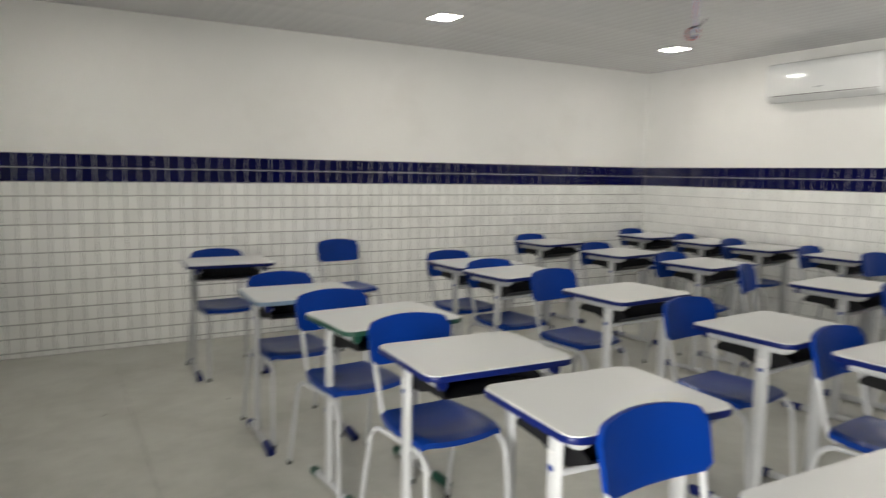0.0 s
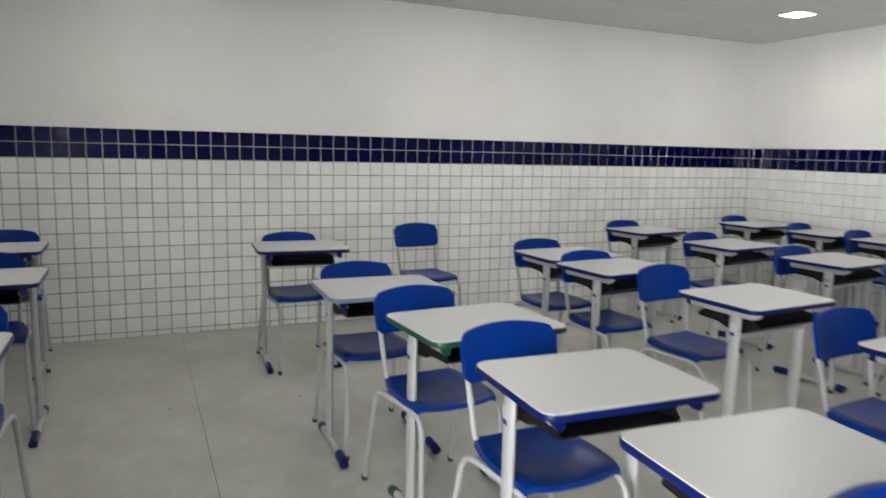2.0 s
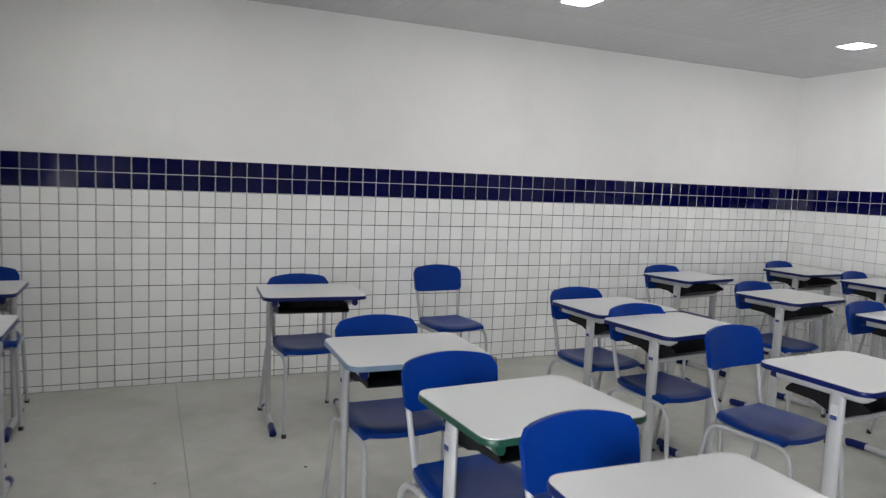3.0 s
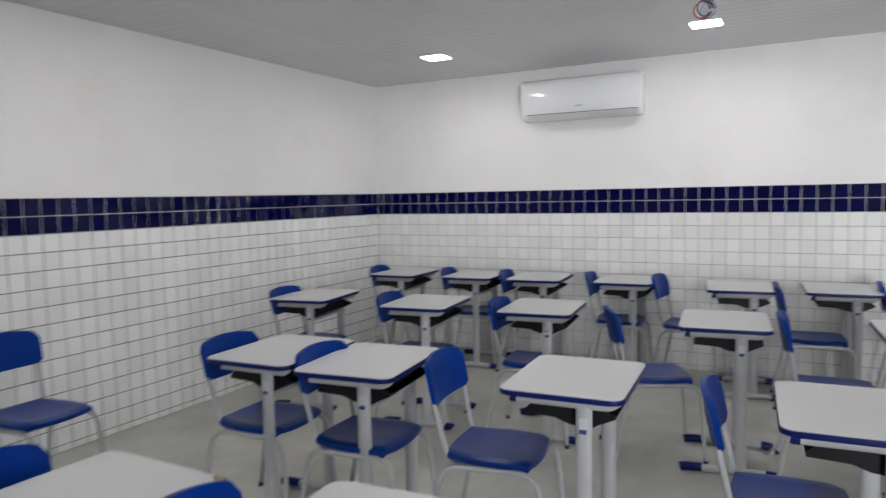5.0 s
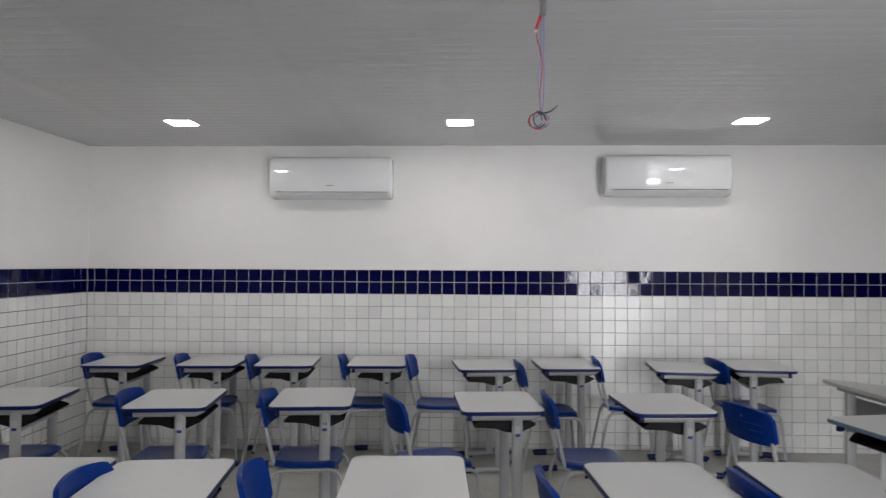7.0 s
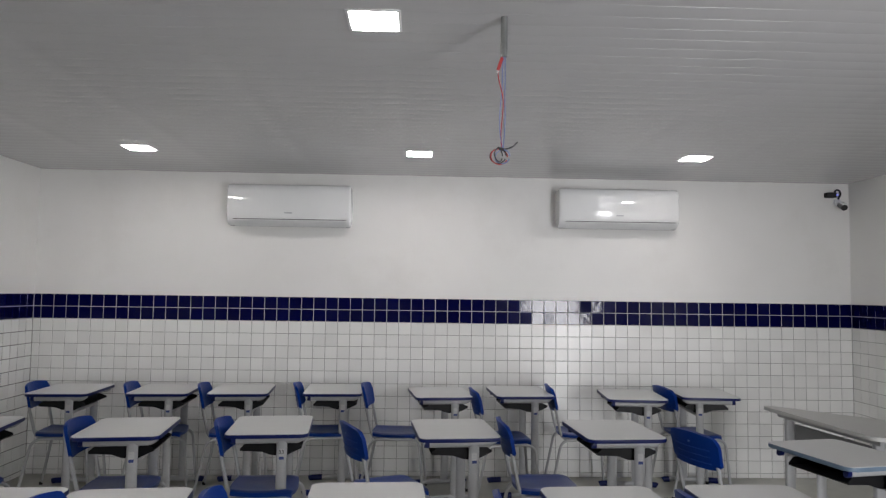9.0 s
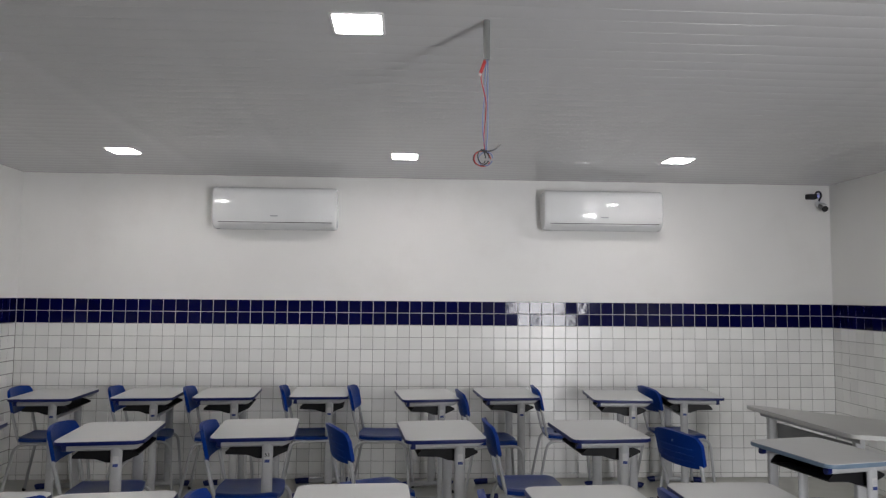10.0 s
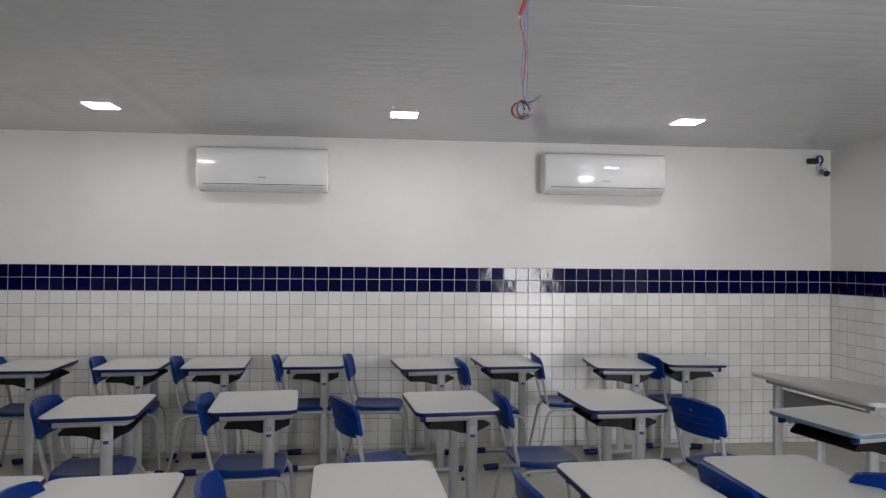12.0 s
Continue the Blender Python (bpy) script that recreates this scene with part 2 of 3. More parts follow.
T = 0.15
BACK = 0.004      # tile thickness over the grout plane
wall_west = wall(
    "wall_west", -T, -BACK, -DEPTH - T, T, (1, 1), "white painted wall with tiled lower half", GROUT)
wall_north = wall("wall_north", -BACK, W + BACK, BACK, T, (2, -1), "white painted wall behind the air conditioners", GROUT_PALE)
wall_east = wall("wall_east", W + BACK, W + T, -DEPTH - T, T, (0, -1), "white painted wall beside the teacher's table", GROUT_PALE)

bm = bmesh.new()
for a, b, z0 in ((-BACK, DOOR_X0, -0.1), (DOOR_X1, W + BACK, -0.1), (DOOR_X0, DOOR_X1, DOOR_H)):
    if z0 < 0:
        add_box(bm, a, b, -DEPTH - T, -DEPTH, z0, BAND_LOW, 1)
        add_box(bm, a, b, -DEPTH - T, -DEPTH, BAND_LOW, BAND_TOP, 2)
        add_box(bm, a, b, -DEPTH - T, -DEPTH, BAND_TOP, CEIL + 0.25, 0)
    else:
        add_box(bm, a, b, -DEPTH - T, -DEPTH, z0, CEIL + 0.25, 0)
wall_south = tagged(part("wall_south", bm, [PAINT, TILE_WHITE_FIELD, TILE_BLUE_FIELD], None, smooth=False),
                    "white wall with an open doorway to daylight", "wall", kind="structure")

# floor: two slabs with a narrow open joint between them
JOINT_Y = -5.53
bm = bmesh.new()
add_box(bm, -T, W + T, JOINT_Y + 0.0015, T, -0.12, 0, 0)
add_box(bm, -T, W + T, -DEPTH - T, JOINT_Y - 0.0015, -0.12, 0, 0)
add_box(bm, -T, W + T, JOINT_Y - 0.0015, JOINT_Y + 0.0015, -0.12, -0.006, 1)
tagged(part("floor", bm, [CONCRETE, JOINT], None, smooth=False), "grey-green polished concrete floor with a thin joint", "floor", kind="structure")

# ceiling: narrow boards with hollow joints, all in one mesh
bm = bmesh.new()
BOARD = 0.10
BATTENS = [1.55 + 0.77 * k for k in range(-2, 7)]
stations = sorted({round(x, 3) for b in BATTENS for x in (b - 0.14, b - 0.10, b - 0.06, b - 0.03, b, b + 0.03, b + 0.06, b + 0.10, b + 0.14) if 0 < x < W} | {-0.001, W + 0.001})


def lift(x):
    """The boards are drawn up a little where they are screwed to the battens."""
    return sum(0.0028 * math.exp(-((x - b) / 0.065) ** 2) for b in BATTENS)


n_boards = int((DEPTH + 0.02) / BOARD) + 1
for k in range(n_boards):
    y1 = -k * BOARD + 0.002
    y0 = y1 - BOARD
    prof = [(y0, CEIL + 0.0045), (y0 + 0.0018, CEIL + 0.0004), (y0 + 0.004, CEIL), (y1 - 0.001, CEIL), (y1, CEIL + 0.0045)]
    rows = [[bm.verts.new((x, y, z + lift(x))) for y, z in prof] for x in stations]
    for a, b in zip(rows, rows[1:]):
        for i in range(4):
            bm.faces.new((a[i], b[i], b[i + 1], a[i + 1]))
add_box(bm, -0.001, W + 0.001, -DEPTH - 0.02, 0.003, CEIL + 0.012, CEIL + 0.05)
ceiling = tagged(part("ceiling", bm, PVC, None), "white glossy plastic board ceiling", "ceiling", kind="structure")

# unseen roof slab, added over the ceiling to keep the daylight out
tagged(part("unseen_roof_slab", box(-T, W + T, -DEPTH - T, T, CEIL + 0.25, CEIL + 0.4), PAINT, None, smooth=False), "unseen roof slab added to block daylight", "roof", kind="structure")
# outdoor ground seen only as light through the doorway
tagged(part("ground", box(-60, 70, -90, 60, -0.5, -0.125), EARTH, None, smooth=False), "pale sunlit ground outside the doorway", "ground", kind="structure")


def door_frame():
    root = tagged(new("door_1"), "open doorway with a white frame", "doorway", kind="structure")
    part("jamb", box(DOOR_X0, DOOR_X0 + 0.04, -DEPTH - T - 0.01, -DEPTH + 0.012, 0, DOOR_H - 0.04, 0.004), LAMP_RIM, root)
    part("jamb", box(DOOR_X1 - 0.04, DOOR_X1, -DEPTH - T - 0.01, -DEPTH + 0.012, 0, DOOR_H - 0.04, 0.004), LAMP_RIM, root)
    part("lintel", box(DOOR_X0, DOOR_X1, -DEPTH - T - 0.01, -DEPTH + 0.012, DOOR_H - 0.04, DOOR_H, 0.004), LAMP_RIM, root)


door_frame()


# ---- furniture ----
TOP_X, TOP_Y, TOP_Z = 0.44, 0.555, 0.76


def desk(edge, cap, label, number=""):
    """A pupil's desk; the sitter is on the -x side."""
    root = tagged(new("school_desk"), label, "desk", group="pupils' desks")
    hx, hy = TOP_X / 2, TOP_Y / 2
    part("edge_band", add_prism(bmesh.new(), rounded_rect(-hx, hx, -hy, hy, 0.045), TOP_Z - 0.022, TOP_Z - 0.003, 0.004), edge, root, "moulded plastic edge band")
    part("tabletop", add_prism(bmesh.new(), rounded_rect(-hx + 0.003, hx - 0.003, -hy + 0.003, hy - 0.003, 0.043), TOP_Z - 0.012, TOP_Z, 0.0015), LAMINATE, root, "white laminate top", False)
    for s in (-1, 1):
        y = s * 0.215
        # beam under the top, bent up at its front end
        part("beam", tube(fillet([(-0.165, y, TOP_Z - 0.042), (0.165, y, TOP_Z - 0.042), (0.195, y, TOP_Z - 0.020)], 0.03), 0.014, 0.018, 12, (0, 1, 0)), STEEL, root)
        part("beam_plug", tube([(-0.185, y, TOP_Z - 0.040), (-0.178, y, TOP_Z - 0.042), (-0.162, y, TOP_Z - 0.042)], 0.0155, 0.0195, 12, (0, 1, 0)), cap, root, "plastic end plug")
        part("column", tube([(0.078, y, 0.03), (0.078, y, TOP_Z - 0.045)], 0.029, 0.0155, 16, (1, 0, 0)), STEEL, root)
        foot = part("foot", tube(fillet([(-0.105, y, 0.024), (0.12, y, 0.030), (0.215, y, 0.024)], 0.06), 0.017, 0.020, 12, (0, 1, 0)), STEEL, root)
        part("toe_cap", tube([(-0.205, y, 0.018), (-0.198, y, 0.021), (-0.175, y, 0.0235), (-0.10, y, 0.026)], 0.0195, 0.0225, 12, (0, 1, 0)), cap, foot, "long plastic toe cap")
        part("heel_cap", tube([(0.195, y, 0.0255), (0.23, y, 0.0235), (0.242, y, 0.021), (0.246, y, 0.018)], 0.0195, 0.0225, 12, (0, 1, 0)), cap, foot, "short plastic heel cap")
        # inventory sticker on the outer side of the column
        yo = y + s * 0.0155
        st = part("sticker", box(0.064, 0.092, min(yo, yo + s * 0.0008), max(yo, yo + s * 0.0008), 0.615, 0.672), STICKER, root, "worn inventory sticker", False)
        yb = yo + s * 0.0008
        part("print_bar", box(0.065, 0.091, min(yb, yb + s * 0.0006), max(yb, yb + s * 0.0006), 0.617, 0.633), STICKER_BLUE, st, "", False)
        bmk = bmesh.new()
        if number and s < 0:
            text = bpy.data.curves.new("number", "FONT")
            text.body, text.size, text.align_x, text.extrude, text.offset = number, 0.028, "CENTER", 0.0003, 0.0006
            holder = bpy.data.objects.new("number", text)
            digits = new("printed_number", bpy.data.meshes.new_from_object(holder))
            bpy.data.objects.remove(holder)
            digits.data.materials.clear()
            digits.data.materials.append(INK)
            digits.parent = st
            digits.matrix_basis = pose(0.078, yb - 0.0006, 0.649, 90, 0, 0)
        for z in ((0.642,) if number and s < 0 else (0.642, 0.650, 0.658)):
            add_box(bmk, 0.068, 0.088, min(yb, yb + s * 0.0006), max(yb, yb + s * 0.0006), z, z + 0.0035)
        part("print_lines", bmk, MARK_GREY, st, "", False)
    part("crossbar", tube([(0.10, -0.215, 0.618), (0.10, 0.215, 0.618)], 0.010, 0.010, 10), STEEL, root)
    for s in (-1, 1):
        part("bracket", box(0.05, 0.105, s * 0.215 - 0.006, s * 0.215 + 0.006, 0.610, 0.626, 0.002), STEEL, root)
    # book tray with wing-shaped ends, open towards the sitter
    bm = bmesh.new()
    floor_line = [(-0.145, 0.657), (-0.03, 0.651), (0.02, 0.633), (0.095, 0.626), (0.12, 0.640), (0.18, 0.667)]
    end_line = floor_line + [(0.18, 0.679), (0.11, 0.706), (-0.105, 0.706), (-0.145, 0.670)]
    for s in (-1, 1):
        inner = [bm.verts.new((x, s * 0.186, z)) for x, z in end_line]
        outer = [bm.verts.new((x, s * 0.191, z)) for x, z in end_line]
        bm.faces.new(inner)
        bm.faces.new(outer[::-1])
        for k in range(len(end_line)):
            k2 = (k + 1) % len(end_line)
            bm.faces.new((inner[k], outer[k], outer[k2], inner[k2]))
    sheet = floor_line + [(x, z + 0.004) for x, z in floor_line[::-1]]
    left = [bm.verts.new((x, -0.187, z)) for x, z in sheet]
    right = [bm.verts.new((x, 0.187, z)) for x, z in sheet]
    for k in range(len(sheet)):
        k2 = (k + 1) % len(sheet)
        bm.faces.new((left[k], right[k], right[k2], left[k2]))
    add_box(bm, 0.108, 0.112, -0.187, 0.187, 0.640, 0.706)
    bmesh.ops.recalc_face_normals(bm, faces=bm.faces[:])
    part("book_tray", bm, TRAY, root, "black plastic book tray", False)
    part("tray_rail", box(-0.15, 0.15, -0.2, -0.185, 0.698, 0.712, 0.003), STEEL, root)
    part("tray_rail", box(-0.15, 0.15, 0.185, 0.2, 0.698, 0.712, 0.003), STEEL, root)
    return root


BACK_X = -0.236   # place of the backrest's top edge, from the seat's middle


def chair(label, grooves=True):
    """A pupil's chair that faces +x."""
    root = tagged(new("school_chair"), label, "chair", group="pupils' chairs")
    n = 14
    grid = []
    for i in range(n + 1):
        u = -1 + 2 * i / n
        row = []
        for j in range(n + 1):
            v = -1 + 2 * j / n
            x = 0.178 * u * math.sqrt(1 - 0.20 * v * v)
            y = 0.186 * v * math.sqrt(1 - 0.20 * u * u) * (1 - 0.05 * (1 - u) / 2)
            z = 0.460 - 0.009 * (1 - u * u) * (1 - v * v) - 0.010 * max(0, (u - 0.7) / 0.3) ** 2 + 0.008 * max(0, -u - 0.6)
            z += 0.010 * abs(v) ** 3 - 0.012 * max(0, abs(v) - 0.86) / 0.14
            row.append((x, y, z))
        grid.append(row)
    part("seat", slab_from_grid(grid, (0, 0, -0.020)), SEAT_PLASTIC, root, "scuffed blue plastic seat")
    grid = []
    nu, nv = 18, 12
    for j in range(nv + 1):
        v = j / nv
        row = []
        for i in range(nu + 1):
            u = -1 + 2 * i / nu
            e = max(0.0, (abs(u) - 0.80) / 0.20)
            top = 0.794 + 0.022 * (1 - u * u) - 0.030 * (1 - math.sqrt(max(0.0, 1 - e * e)))
            low = 0.640 - 0.006 * (1 - u * u) + 0.018 * (1 - math.sqrt(max(0.0, 1 - e * e)))
            z = low + v * (top - low)
            x = -0.180 - (z - 0.60) * 0.20 - 0.030 * (1 - u * u) - 0.05 * max(0, v - 0.8) ** 2
            row.append((x, 0.182 * u * (0.975 + 0.025 * v), z))
        grid.append(row)
    rest = part("backrest", slab_from_grid(grid, (-0.019, 0, -0.003)), PLASTIC, root, "bright blue curved plastic backrest")
    if grooves:
        for z in (0.662, 0.696, 0.730):
            pts = []
            for k in range(13):
                u = -0.72 + 1.44 * k / 12
                pts.append((-0.180 - (z - 0.60) * 0.20 - 0.030 * (1 - u * u) - 0.0195, 0.178 * u, z))
            part("rib", tube(pts, 0.0034, 0.0045, 6, (1, 0, 0)), PLASTIC, rest)
        part("emblem", box(-0.263, -0.2605, -0.007, 0.007, 0.754, 0.766, 0.002), MARK_BLUE, rest, "small pale blue emblem")
    for s in (-1, 1):
        y = s * 0.165
        legs = part("leg_frame", tube(fillet([(0.226, y + s * 0.012, 0.012), (0.190, y, 0.424), (-0.168, y + s * 0.024, 0.424), (-0.252, y + s * 0.040, 0.012)], 0.07, 7), 0.0105, None, 10), STEEL, root, "bent steel tube")
        for x, out in ((0.2265, 0.012), (-0.2535, 0.040)):
            part("foot_tip", tube([(x, y + s * out, 0.0), (x, y + s * out, 0.022)], 0.0125, None, 10), RUBBER, legs, "black rubber tip")
        part("back_post", tube(fillet([(0.08, s * 0.146, 0.421), (-0.160, s * 0.146, 0.421), (-0.212, s * 0.160, 0.655)], 0.06, 7), 0.0105, None, 10), STEEL, root)
    for x in (0.12, -0.12):
        part("cross_tube", tube([(x, -0.165, 0.421), (x, 0.165, 0.421)], 0.009, None, 8), STEEL, root)
    return root


DESKS = [  # x, y, turn in degrees, edging
    (0.58, -0.47, 3, "b"), (1.27, -0.42, 4, "b"), (1.84, -0.39, 5, "b"), (2.54, -0.34, 3, "b"), (3.36, -0.46, 8, "b"), (3.98, -0.38, 4, "b"),
    (4.83, -0.49, -5, "b"), (5.43, -0.36, 175, "b"),
    (0.715, -1.902, 8.5, "b"), (1.61, -1.89, 7, "b"), (2.37, -1.80, 6, "53"), (3.40, -1.86, 6, "b"), (4.30, -1.85, 4, "b"), (5.30, -2.38, 12, "g"),
    (1.685, -3.342, 3, "b"), (2.163, -3.345, 6.5, "b"), (3.022, -3.245, 3.3, "b"), (3.916, -3.285, 4, "b"), (4.49, -3.25, 1, "b"),
    (0.945, -4.86, 177, "b"), (2.305, -4.789, 178.4, "c"), (3.013, -4.662, 184, "n"), (3.694, -4.634, 177.5, "b"), (4.266, -4.567, 356.2, "b"), (5.05, -4.50, 178, "b"),
    (0.62, -6.57, 180, "b"), (1.60, -6.47, 180, "b"), (2.88, -6.44, 180, "b"), (3.46, -6.42, 180, "b"), (4.49, -6.38, 180, "b"),
]
CHAIRS = [  # backrest's top middle x, y, and the heading
    (0.33, -0.50, 6), (1.02, -0.47, 8), (1.57, -0.48, 6), (2.27, -0.42, 5), (2.79, -0.40, -4), (3.61, -0.62, 5), (4.22, -0.38, -3), (5.11, -0.40, 6),
    (0.50, -1.98, 5), (1.36, -1.95, 5), (2.13, -1.92, 4), (2.835, -2.01, 24), (3.68, -1.86, 2), (4.65, -2.14, 18),
    (1.40, -3.40, 3), (1.94, -3.40, 3), (2.49, -3.315, 6), (3.51, -3.345, 4), (4.19, -3.33, 4), (4.80, -3.41, 60),
    (0.35, -3.84, 4), (0.69, -4.88, 3), (1.96, -4.80, 0), (2.62, -4.75, 4), (3.28, -4.675, 2), (4.512, -4.646, 0.5),
    (0.22, -6.55, 8), (1.20, -6.51, 8), (2.42, -6.40, 0), (3.16, -6.41, 0), (3.80, -6.37, 0),
]
first = {}
for x, y, turn, kind in DESKS:
    m = pose(x, y, 0, 0, 0, turn)
    if kind not in first:
        edge, cap, label = {"b": (EDGE_BLUE, EDGE_BLUE, "white-topped school desk with blue edging and grey legs"),
                       "53": (EDGE_BLUE, EDGE_BLUE, "white-topped school desk with blue edging, numbered 53"),
                       "n": (EDGE_GREEN, EDGE_GREEN, "white-topped school desk with green edging and toe caps"),
                       "c": (EDGE_GREY, EDGE_BLUE, "white-topped school desk with a chipped bare-wood corner"),
                       "g": (EDGE_GREY, EDGE_BLUE, "white-topped school desk with worn grey-blue edging")}[kind]
        first[kind] = desk(edge, cap, label, kind if kind.isdigit() else "")
        first[kind].matrix_basis = m
        if kind == "c":
            chip = add_prism(bmesh.new(), rounded_polygon([(-0.222, -0.2795), (-0.175, -0.2795), (-0.185, -0.266), (-0.208, -0.250), (-0.222, -0.235)], 0.005, 2), TOP_Z - 0.020, TOP_Z + 0.0006, 0.002)
            part("chipped_corner", chip, WOOD, first[kind], "bare wood where the edging broke off")
    else:
        copy_thing(first[kind], m)
one = None
for x, y, turn in CHAIRS:
    a = radians(turn)
    m = pose(x - BACK_X * math.cos(a), y - BACK_X * math.sin(a), 0, 0, 0, turn)
    if one is None:
        one = chair("blue plastic school chair on bent grey tubes")
        one.matrix_basis = m
    else:
        copy_thing(one, m)


def teacher_table():
    root = tagged(new("teacher_table"), "grey laminate teacher's table with a steel panel", "table")
    c = [(5.60, -0.91), (6.52, -1.93), (6.45, -2.28), (5.70, -2.02)]
    part("tabletop", add_prism(bmesh.new(), rounded_polygon(c, 0.05), 0.735, 0.76, 0.004), DESK_GREY, root, "pale grey laminate top", False)
    for x, y in ((5.715, -1.14), (5.80, -1.92), (6.36, -2.10)):
        part("leg", add_prism(bmesh.new(), rounded_rect(x - 0.03, x + 0.03, y - 0.02, y + 0.02, 0.012, 3), 0.0, 0.70), STEEL, root)
    part("rail", tube([(5.69, -1.06, 0.715), (5.785, -1.98, 0.715)], 0.02, 0.015, 10), STEEL, root)
    panel = [(5.735, -1.17), (5.747, -1.17), (5.832, -1.88), (5.820, -1.88)]
    part("modesty_panel", add_prism(bmesh.new(), panel, 0.47, 0.67, 0.002), PANEL_GREY, root, "grey steel front panel")
    return root


teacher_table()


# ---- fixtures ----
def air_conditioner(x0, x1, z0, z1):
    root = tagged(new("air_conditioner"), "white glossy split air conditioner on the wall", "air conditioner", group="wall air conditioners")
    root.matrix_basis = pose((x0 + x1) / 2, 0, z0)
    w, h = (x1 - x0) / 2, z1 - z0
    # section through the case, from the wall round the front and back
    prof = [(0, 0.05), (-0.09, 0.0), (-0.135, 0.006), (-0.178, 0.035), (-0.200, 0.075), (-0.206, 0.15), (-0.203, h - 0.06), (-0.190, h - 0.02), (-0.165, h), (0, h)]
    bm = bmesh.new()
    rows = []
    for x, inset in ((-w, 0.012), (-w + 0.006, 0.004), (-w + 0.016, 0.0), (w - 0.016, 0.0), (w - 0.006, 0.004), (w, 0.012)):
        rows.append([bm.verts.new((x, min(0, y + inset) if y < 0 else y, min(max(z, inset), h - inset))) for y, z in prof])
    for a, b in zip(rows, rows[1:]):
        for k in range(len(prof)):
            k2 = (k + 1) % len(prof)
            bm.faces.new((a[k], a[k2], b[k2], b[k]))
    bm.faces.new(rows[0])
    bm.faces.new(rows[-1][::-1])
    part("case", bm, CASING, root, "glossy white case")
    # outlet flap with a dark slit round it
    part("outlet_slit", add_tube(bmesh.new(), [(-w + 0.05, -0.1885, 0.052), (w - 0.03, -0.1885, 0.052)], 0.0024, 0.0024, 8), DARK_GAP, root)
    flap = bmesh.new()
    pts = [(-0.187, 0.044), (-0.165, 0.022), (-0.130, 0.001), (-0.128, -0.003), (-0.167, 0.017), (-0.190, 0.041)]
    a = [flap.verts.new((-w + 0.055, y, z)) for y, z in pts]
    b = [flap.verts.new((w - 0.035, y, z)) for y, z in pts]
    for k in range(len(pts)):
        k2 = (k + 1) % len(pts)
        flap.faces.new((a[k], a[k2], b[k2], b[k]))
    flap.faces.new(a)
    flap.faces.new(b[::-1])
    part("flap", flap, CASING_GREY, root, "pale grey outlet flap")
    part("flap_slit", add_tube(bmesh.new(), [(-w + 0.05, -0.128, -0.001), (w - 0.03, -0.128, -0.001)], 0.002, 0.002, 6), DARK_GAP, root)
    part("badge", box(-0.03, 0.03, -0.2085, -0.2045, 0.098, 0.108, 0.0), MARK_GREY, root, "faint grey badge", False)
    part("display_light", box(w - 0.035, w - 0.031, -0.2065, -0.203, 0.10, 0.104), MARK_GREY, root, "", False)
    return root


air_conditioner(1.610, 2.611, 2.048, 2.388)
air_conditioner(4.335, 5.333, 2.072, 2.402)


def ceiling_light(x, y):
    root = tagged(new("ceiling_light"), "square white LED ceiling panel, lit", "ceiling light", group="ceiling LED panels")
    root.matrix_basis = pose(x, y, CEIL)
    h = 0.087
    bm = bmesh.new()
    add_prism(bm, rounded_rect(-h - 0.012, h + 0.012, -h - 0.012, h + 0.012, 0.012, 3), -0.003, 0.004, 0.001)
    part("rim", bm, LAMP_RIM, root, "thin white rim")
    part("diffuser", add_prism(bmesh.new(), rounded_rect(-h, h, -h, h, 0.01, 3), -0.0045, -0.001), LED, root, "glowing diffuser", False)
    return root


# the two panels at y -5.67 are unseen, added to brighten the west side
LIGHTS = [(1.205, -0.95), (3.175, -0.93), (5.16, -0.96), (1.15, -3.31), (3.02, -3.31), (3.02, -5.67), (1.15, -5.67)]
lamp = ceiling_light(*LIGHTS[0])
for x, y in LIGHTS[1:]:
    copy_thing(lamp, pose(x, y, CEIL))


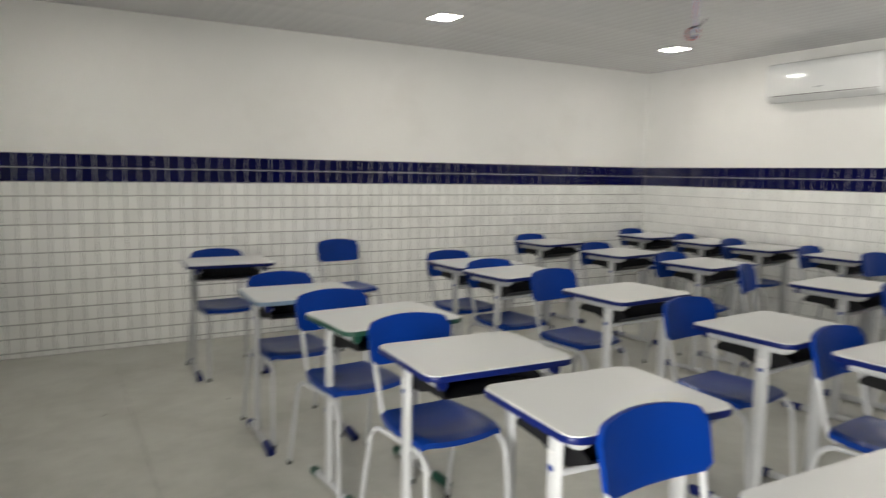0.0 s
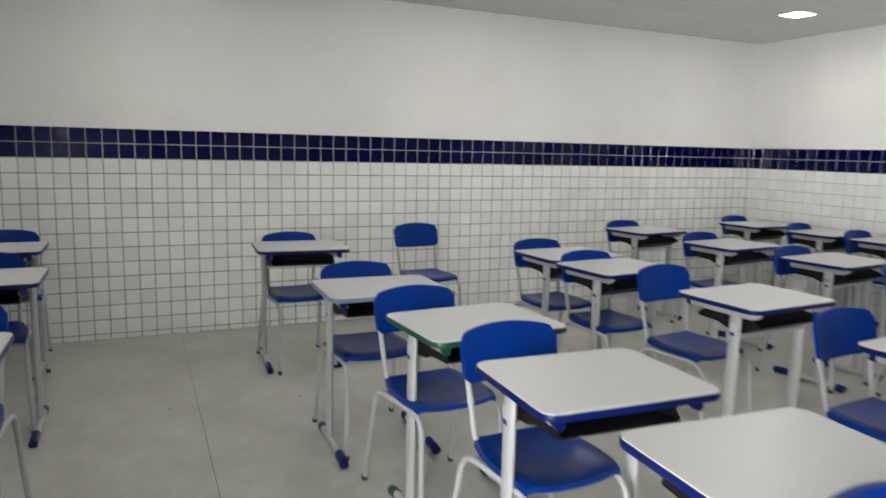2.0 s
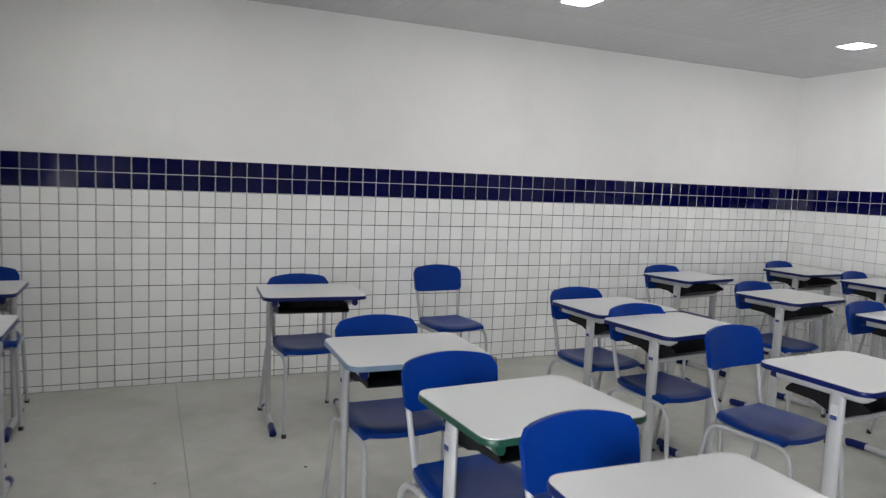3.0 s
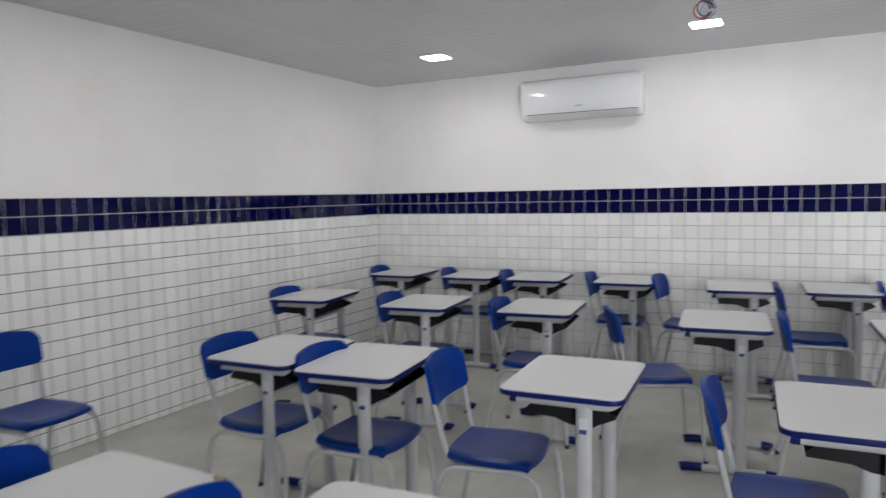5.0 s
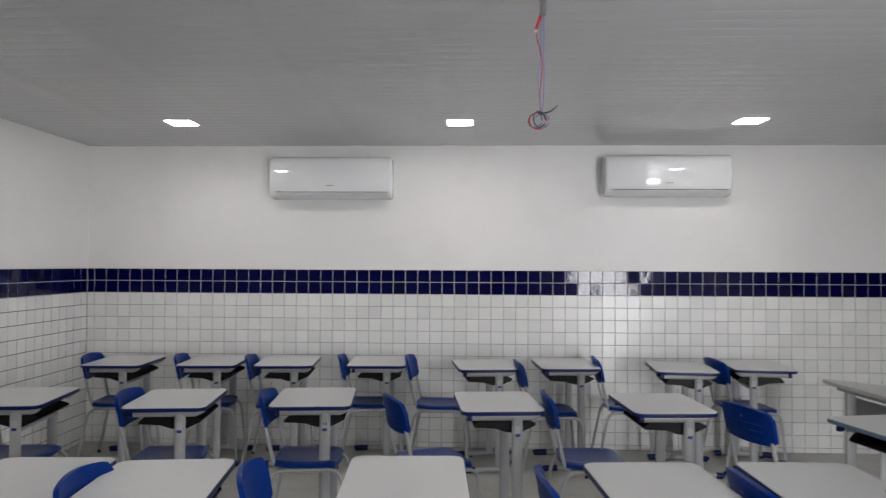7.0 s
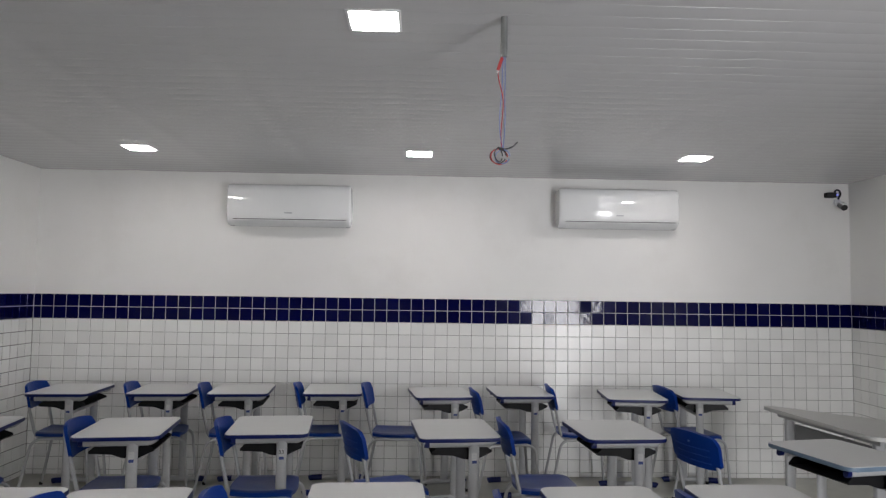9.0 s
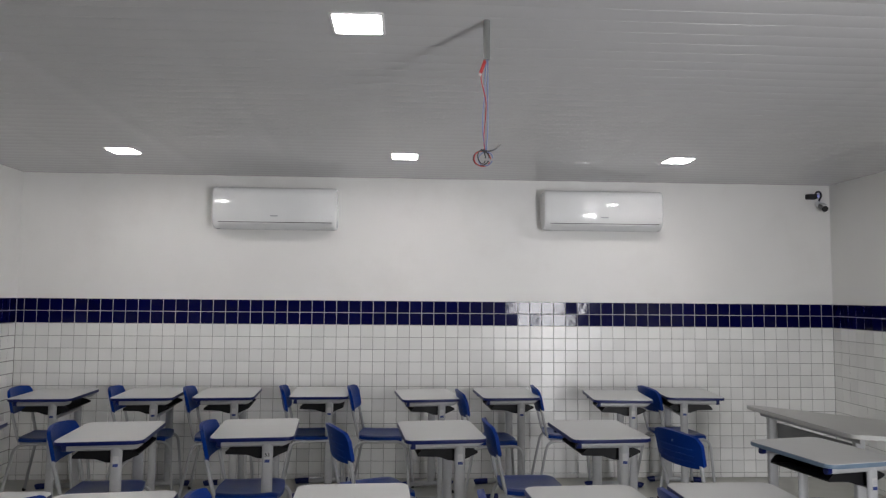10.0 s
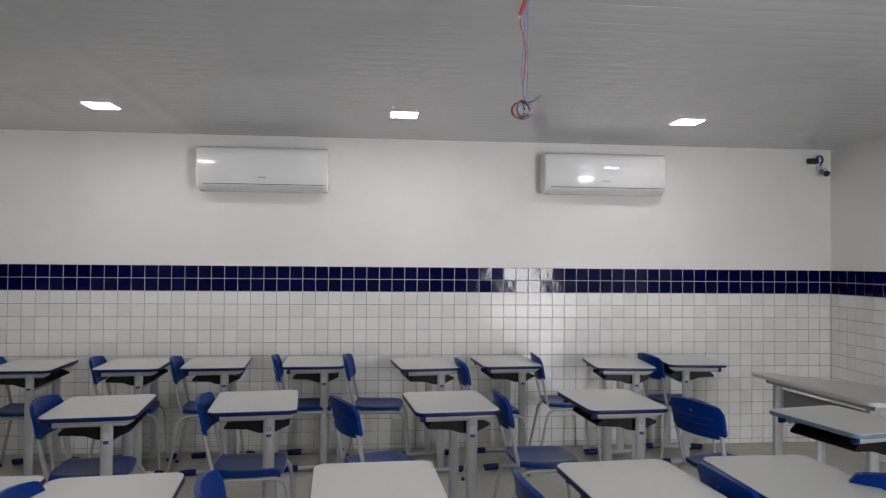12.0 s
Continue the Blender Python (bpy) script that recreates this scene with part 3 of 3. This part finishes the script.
def cable_drop(x, y):
    root = tagged(new("hanging_cable"), "grey conduit stub with loose red and blue wires", "cable")
    root.matrix_basis = pose(x, y, CEIL)
    part("conduit", tube([(0, 0, 0.004), (0, 0, -0.145)], 0.0125, None, 12), CONDUIT, root, "grey conduit stub")
    def strand(name, mat, pts, r=0.0020):
        part(name, tube(fillet(pts, 0.05, 4), r, None, 6), mat, root)
    strand("red_wire", WIRE_RED, [(-0.004, 0, -0.14), (-0.012, 0.004, -0.165), (-0.022, 0.004, -0.21), (-0.012, 0, -0.25), (0.000, 0, -0.30), (-0.003, 0, -0.36), (-0.010, 0, -0.43), (-0.004, 0, -0.483)])
    strand("blue_wire", WIRE_BLUE, [(0.004, 0, -0.14), (0.005, -0.003, -0.22), (0.004, 0, -0.29), (0.007, 0.002, -0.38), (0.000, 0, -0.483)])
    strand("blue_wire", WIRE_BLUE, [(0.000, 0.003, -0.14), (-0.006, 0.003, -0.20), (-0.004, 0.003, -0.26), (-0.014, 0.002, -0.35), (-0.012, 0, -0.43), (-0.002, 0, -0.475)])
    part("connector", tube([(-0.006, 0, -0.150), (-0.022, 0.002, -0.195)], 0.007, 0.005, 8), WIRE_RED, root, "red wire connector")
    part("connector_end", tube([(-0.021, 0.002, -0.193), (-0.025, 0.002, -0.205)], 0.006, 0.0045, 8), STICKER, root, "white connector end")
    for mat, r0, cx, cz, tilt in ((WIRE_RED, 0.031, -0.014, -0.507, 0.2), (WIRE_BLUE, 0.028, -0.002, -0.507, -0.5), (WIRE_BLACK, 0.026, -0.016, -0.501, 0.9), (WIRE_BLACK, 0.029, -0.018, -0.505, -0.2)):
        pts = [(cx + r0 * math.cos(a) * math.cos(tilt), r0 * math.cos(a) * math.sin(tilt), cz + r0 * math.sin(a) * 0.9) for a in (2 * math.pi * k / 15 for k in range(15))]
        part("wire_loop", tube(pts, 0.0022, None, 6), mat, root)
    strand("wire_end", WIRE_BLACK, [(-0.02, 0, -0.473), (0.0, 0, -0.481), (0.03, 0.0, -0.475), (0.052, 0.0, -0.453)], 0.0028)
    part("tie", tube([(-0.012, -0.006, -0.479), (0.010, 0.006, -0.483)], 0.006, None, 8), WIRE_BLACK, root)
    return root


cable_drop(3.49, -3.37)


def security_camera():
    root = tagged(new("security_camera"), "small white security camera with a dark front", "camera")
    root.matrix_basis = pose(6.785, -0.004, 2.30)
    part("mount", tube([(0, 0.004, 0.045), (0, -0.02, 0.045)], 0.028, None, 14), CASING_GREY, root)
    part("arm", tube(fillet([(0, -0.015, 0.045), (0, -0.05, 0.045), (0, -0.06, 0.02)], 0.02), 0.009, None, 8), CASING_GREY, root)
    body = part("body", tube([(0.012, -0.03, 0.022), (0.001, -0.10, -0.010)], 0.027, 0.026, 16), PANEL_GREY, root)
    part("front", tube([(0.0012, -0.099, -0.0095), (0.0004, -0.104, -0.0118)], 0.0265, 0.0255, 16), DARK_GAP, body, "dark glass front")
    part("hood", tube([(0.014, -0.035, 0.046), (0.003, -0.108, 0.016)], 0.026, 0.006, 12, (1, 0, 0)), CASING, body)
    box2 = tagged(new("power_adapter"), "small black power adapter with a blue light", "adapter")
    box2.matrix_basis = pose(6.722, -0.004, 2.405)
    part("case", box(-0.05, 0.035, -0.05, 0.004, -0.022, 0.022, 0.006), DARK_GAP, box2)
    part("indicator", box(0.03, 0.042, -0.056, -0.048, -0.004, 0.006, 0.002), LED_DOT, box2, "blue indicator light", False)
    cab = tagged(new("camera_cable", mesh_of("camera_cable", tube(fillet([(6.752, -0.02, 2.41), (6.765, -0.02, 2.452), (6.80, -0.02, 2.452), (6.81, -0.02, 2.41), (6.79, -0.02, 2.385), (6.785, -0.012, 2.34)], 0.03), 0.008, None, 8), WIRE_BLACK, True)), "black cable looped above the security camera", "cable")
    return root


security_camera()

# crumbs of dirt on the floor
for x, y, size in ((1.56, -5.0, 0.007), (1.53, -5.67, 0.006)):
    bm = bmesh.new()
    bmesh.ops.create_icosphere(bm, subdivisions=1, radius=size)
    for v in bm.verts:
        v.co.z = (v.co.z + size) * 0.4
        v.co.x *= 1.2 + 0.4 * math.sin(90 * v.co.y)
    crumb = tagged(new("crumb", mesh_of("crumb", bm, RUBBER, True)), "tiny dark crumb of dirt on concrete floor", "dirt")
    crumb.matrix_basis = pose(x, y, 0, 0, 0, 40)


# ---- wall tiles, last ----
tile_meshes = {}


def tile_mesh(w, h, blue):
    key = (round(w, 4), round(h, 4), blue)
    if key not in tile_meshes:
        hw, hh, b = w / 2, h / 2, min(0.0018, w / 4, h / 4)
        rings = [[(sx * (hw - i), sy * (hh - i), z) for sx, sy in ((-1, -1), (1, -1), (1, 1), (-1, 1))]
                 for i, z in ((0, 0), (0, BACK * 0.6), (b, BACK))]
        vs = [p for r in rings for p in r]
        fs = [(4 * r + k, 4 * r + (k + 1) % 4, 4 * r + 4 + (k + 1) % 4, 4 * r + 4 + k) for r in (0, 1) for k in range(4)] + [(8, 9, 10, 11)]
        me = bpy.data.meshes.new("tile")
        me.from_pydata(vs, [], fs)
        me.materials.append(TILE_BLUE if blue else TILE_WHITE)
        tile_meshes[key] = me
    return tile_meshes[key]


def tile_wall(owner, origin, u, n, length, start, pitch, gap, near):
    """Lays tiles on a wall: u runs along it, n points into the room; near(s, z) picks the tiles that are objects of their own."""
    rnd = random.Random(7)
    origin, u, n = Vector(origin), Vector(u), Vector(n)
    up = Vector((0, 0, 1))
    cols = [0.0, start]
    while cols[-1] + pitch < length:
        cols.append(cols[-1] + pitch)
    cols.append(length)
    rows = [0.0] + [(0.4 + k) * ROW for k in range(15)]
    count = 0
    verts = {False: [], True: []}
    faces = {False: [], True: []}
    for r, (z0, z1) in enumerate(zip(rows, rows[1:])):
        blue = r >= 13
        for s0, s1 in zip(cols, cols[1:]):
            g = 0.005 if blue else gap
            w, h = s1 - s0 - g, z1 - z0 - g
            if w < 0.006:
                continue
            c = origin + u * ((s0 + s1) / 2) + up * ((z0 + z1) / 2)
            turn = Euler((rnd.uniform(-1, 1) * 0.028, rnd.uniform(-1, 1) * 0.026, rnd.uniform(-1, 1) * 0.003)).to_matrix()
            m = (Matrix((u, up, n)).transposed() @ turn).to_4x4()
            m.translation = c + n * rnd.uniform(-0.0002, 0.0003)
            me = tile_mesh(w, h, blue)
            if count < 300 and near((s0 + s1) / 2, (z0 + z1) / 2):
                ob = new("tile", me)
                ob.parent = owner
                ob.matrix_basis = m
                count += 1
            else:
                k = len(verts[blue])
                verts[blue] += [m @ v.co for v in me.vertices]
                faces[blue] += [[k + i for i in p.vertices] for p in me.polygons]
    for blue, name in ((False, "white_tile_field"), (True, "blue_tile_field")):
        if verts[blue]:
            me = bpy.data.meshes.new(name)
            me.from_pydata(verts[blue], [], faces[blue])
            me.materials.append(TILE_BLUE_FIELD if blue else TILE_WHITE_FIELD)
            ob = new(name, me)
            ob.parent = owner
            tagged(ob, "glazed blue wall tiles" if blue else "glazed white wall tiles", kind="stuff")


tile_wall(wall_west, (-BACK, 0, 0), (0, -1, 0), (1, 0, 0), DEPTH, 0.09, 0.100, 0.0053, lambda s, z: 3.9 < s < 6.4 and z > 0.2)
tile_wall(wall_north, (0, BACK, 0), (1, 0, 0), (0, -1, 0), W, 0.59 * ROW, ROW, 0.0038, lambda s, z: 2.4 < s < 5.6 and z > 0.55)
tile_wall(wall_east, (W + BACK, 0, 0), (0, -1, 0), (-1, 0, 0), DEPTH, 0.10, ROW, 0.0038, lambda s, z: s < 2.6 and z > 0.2)
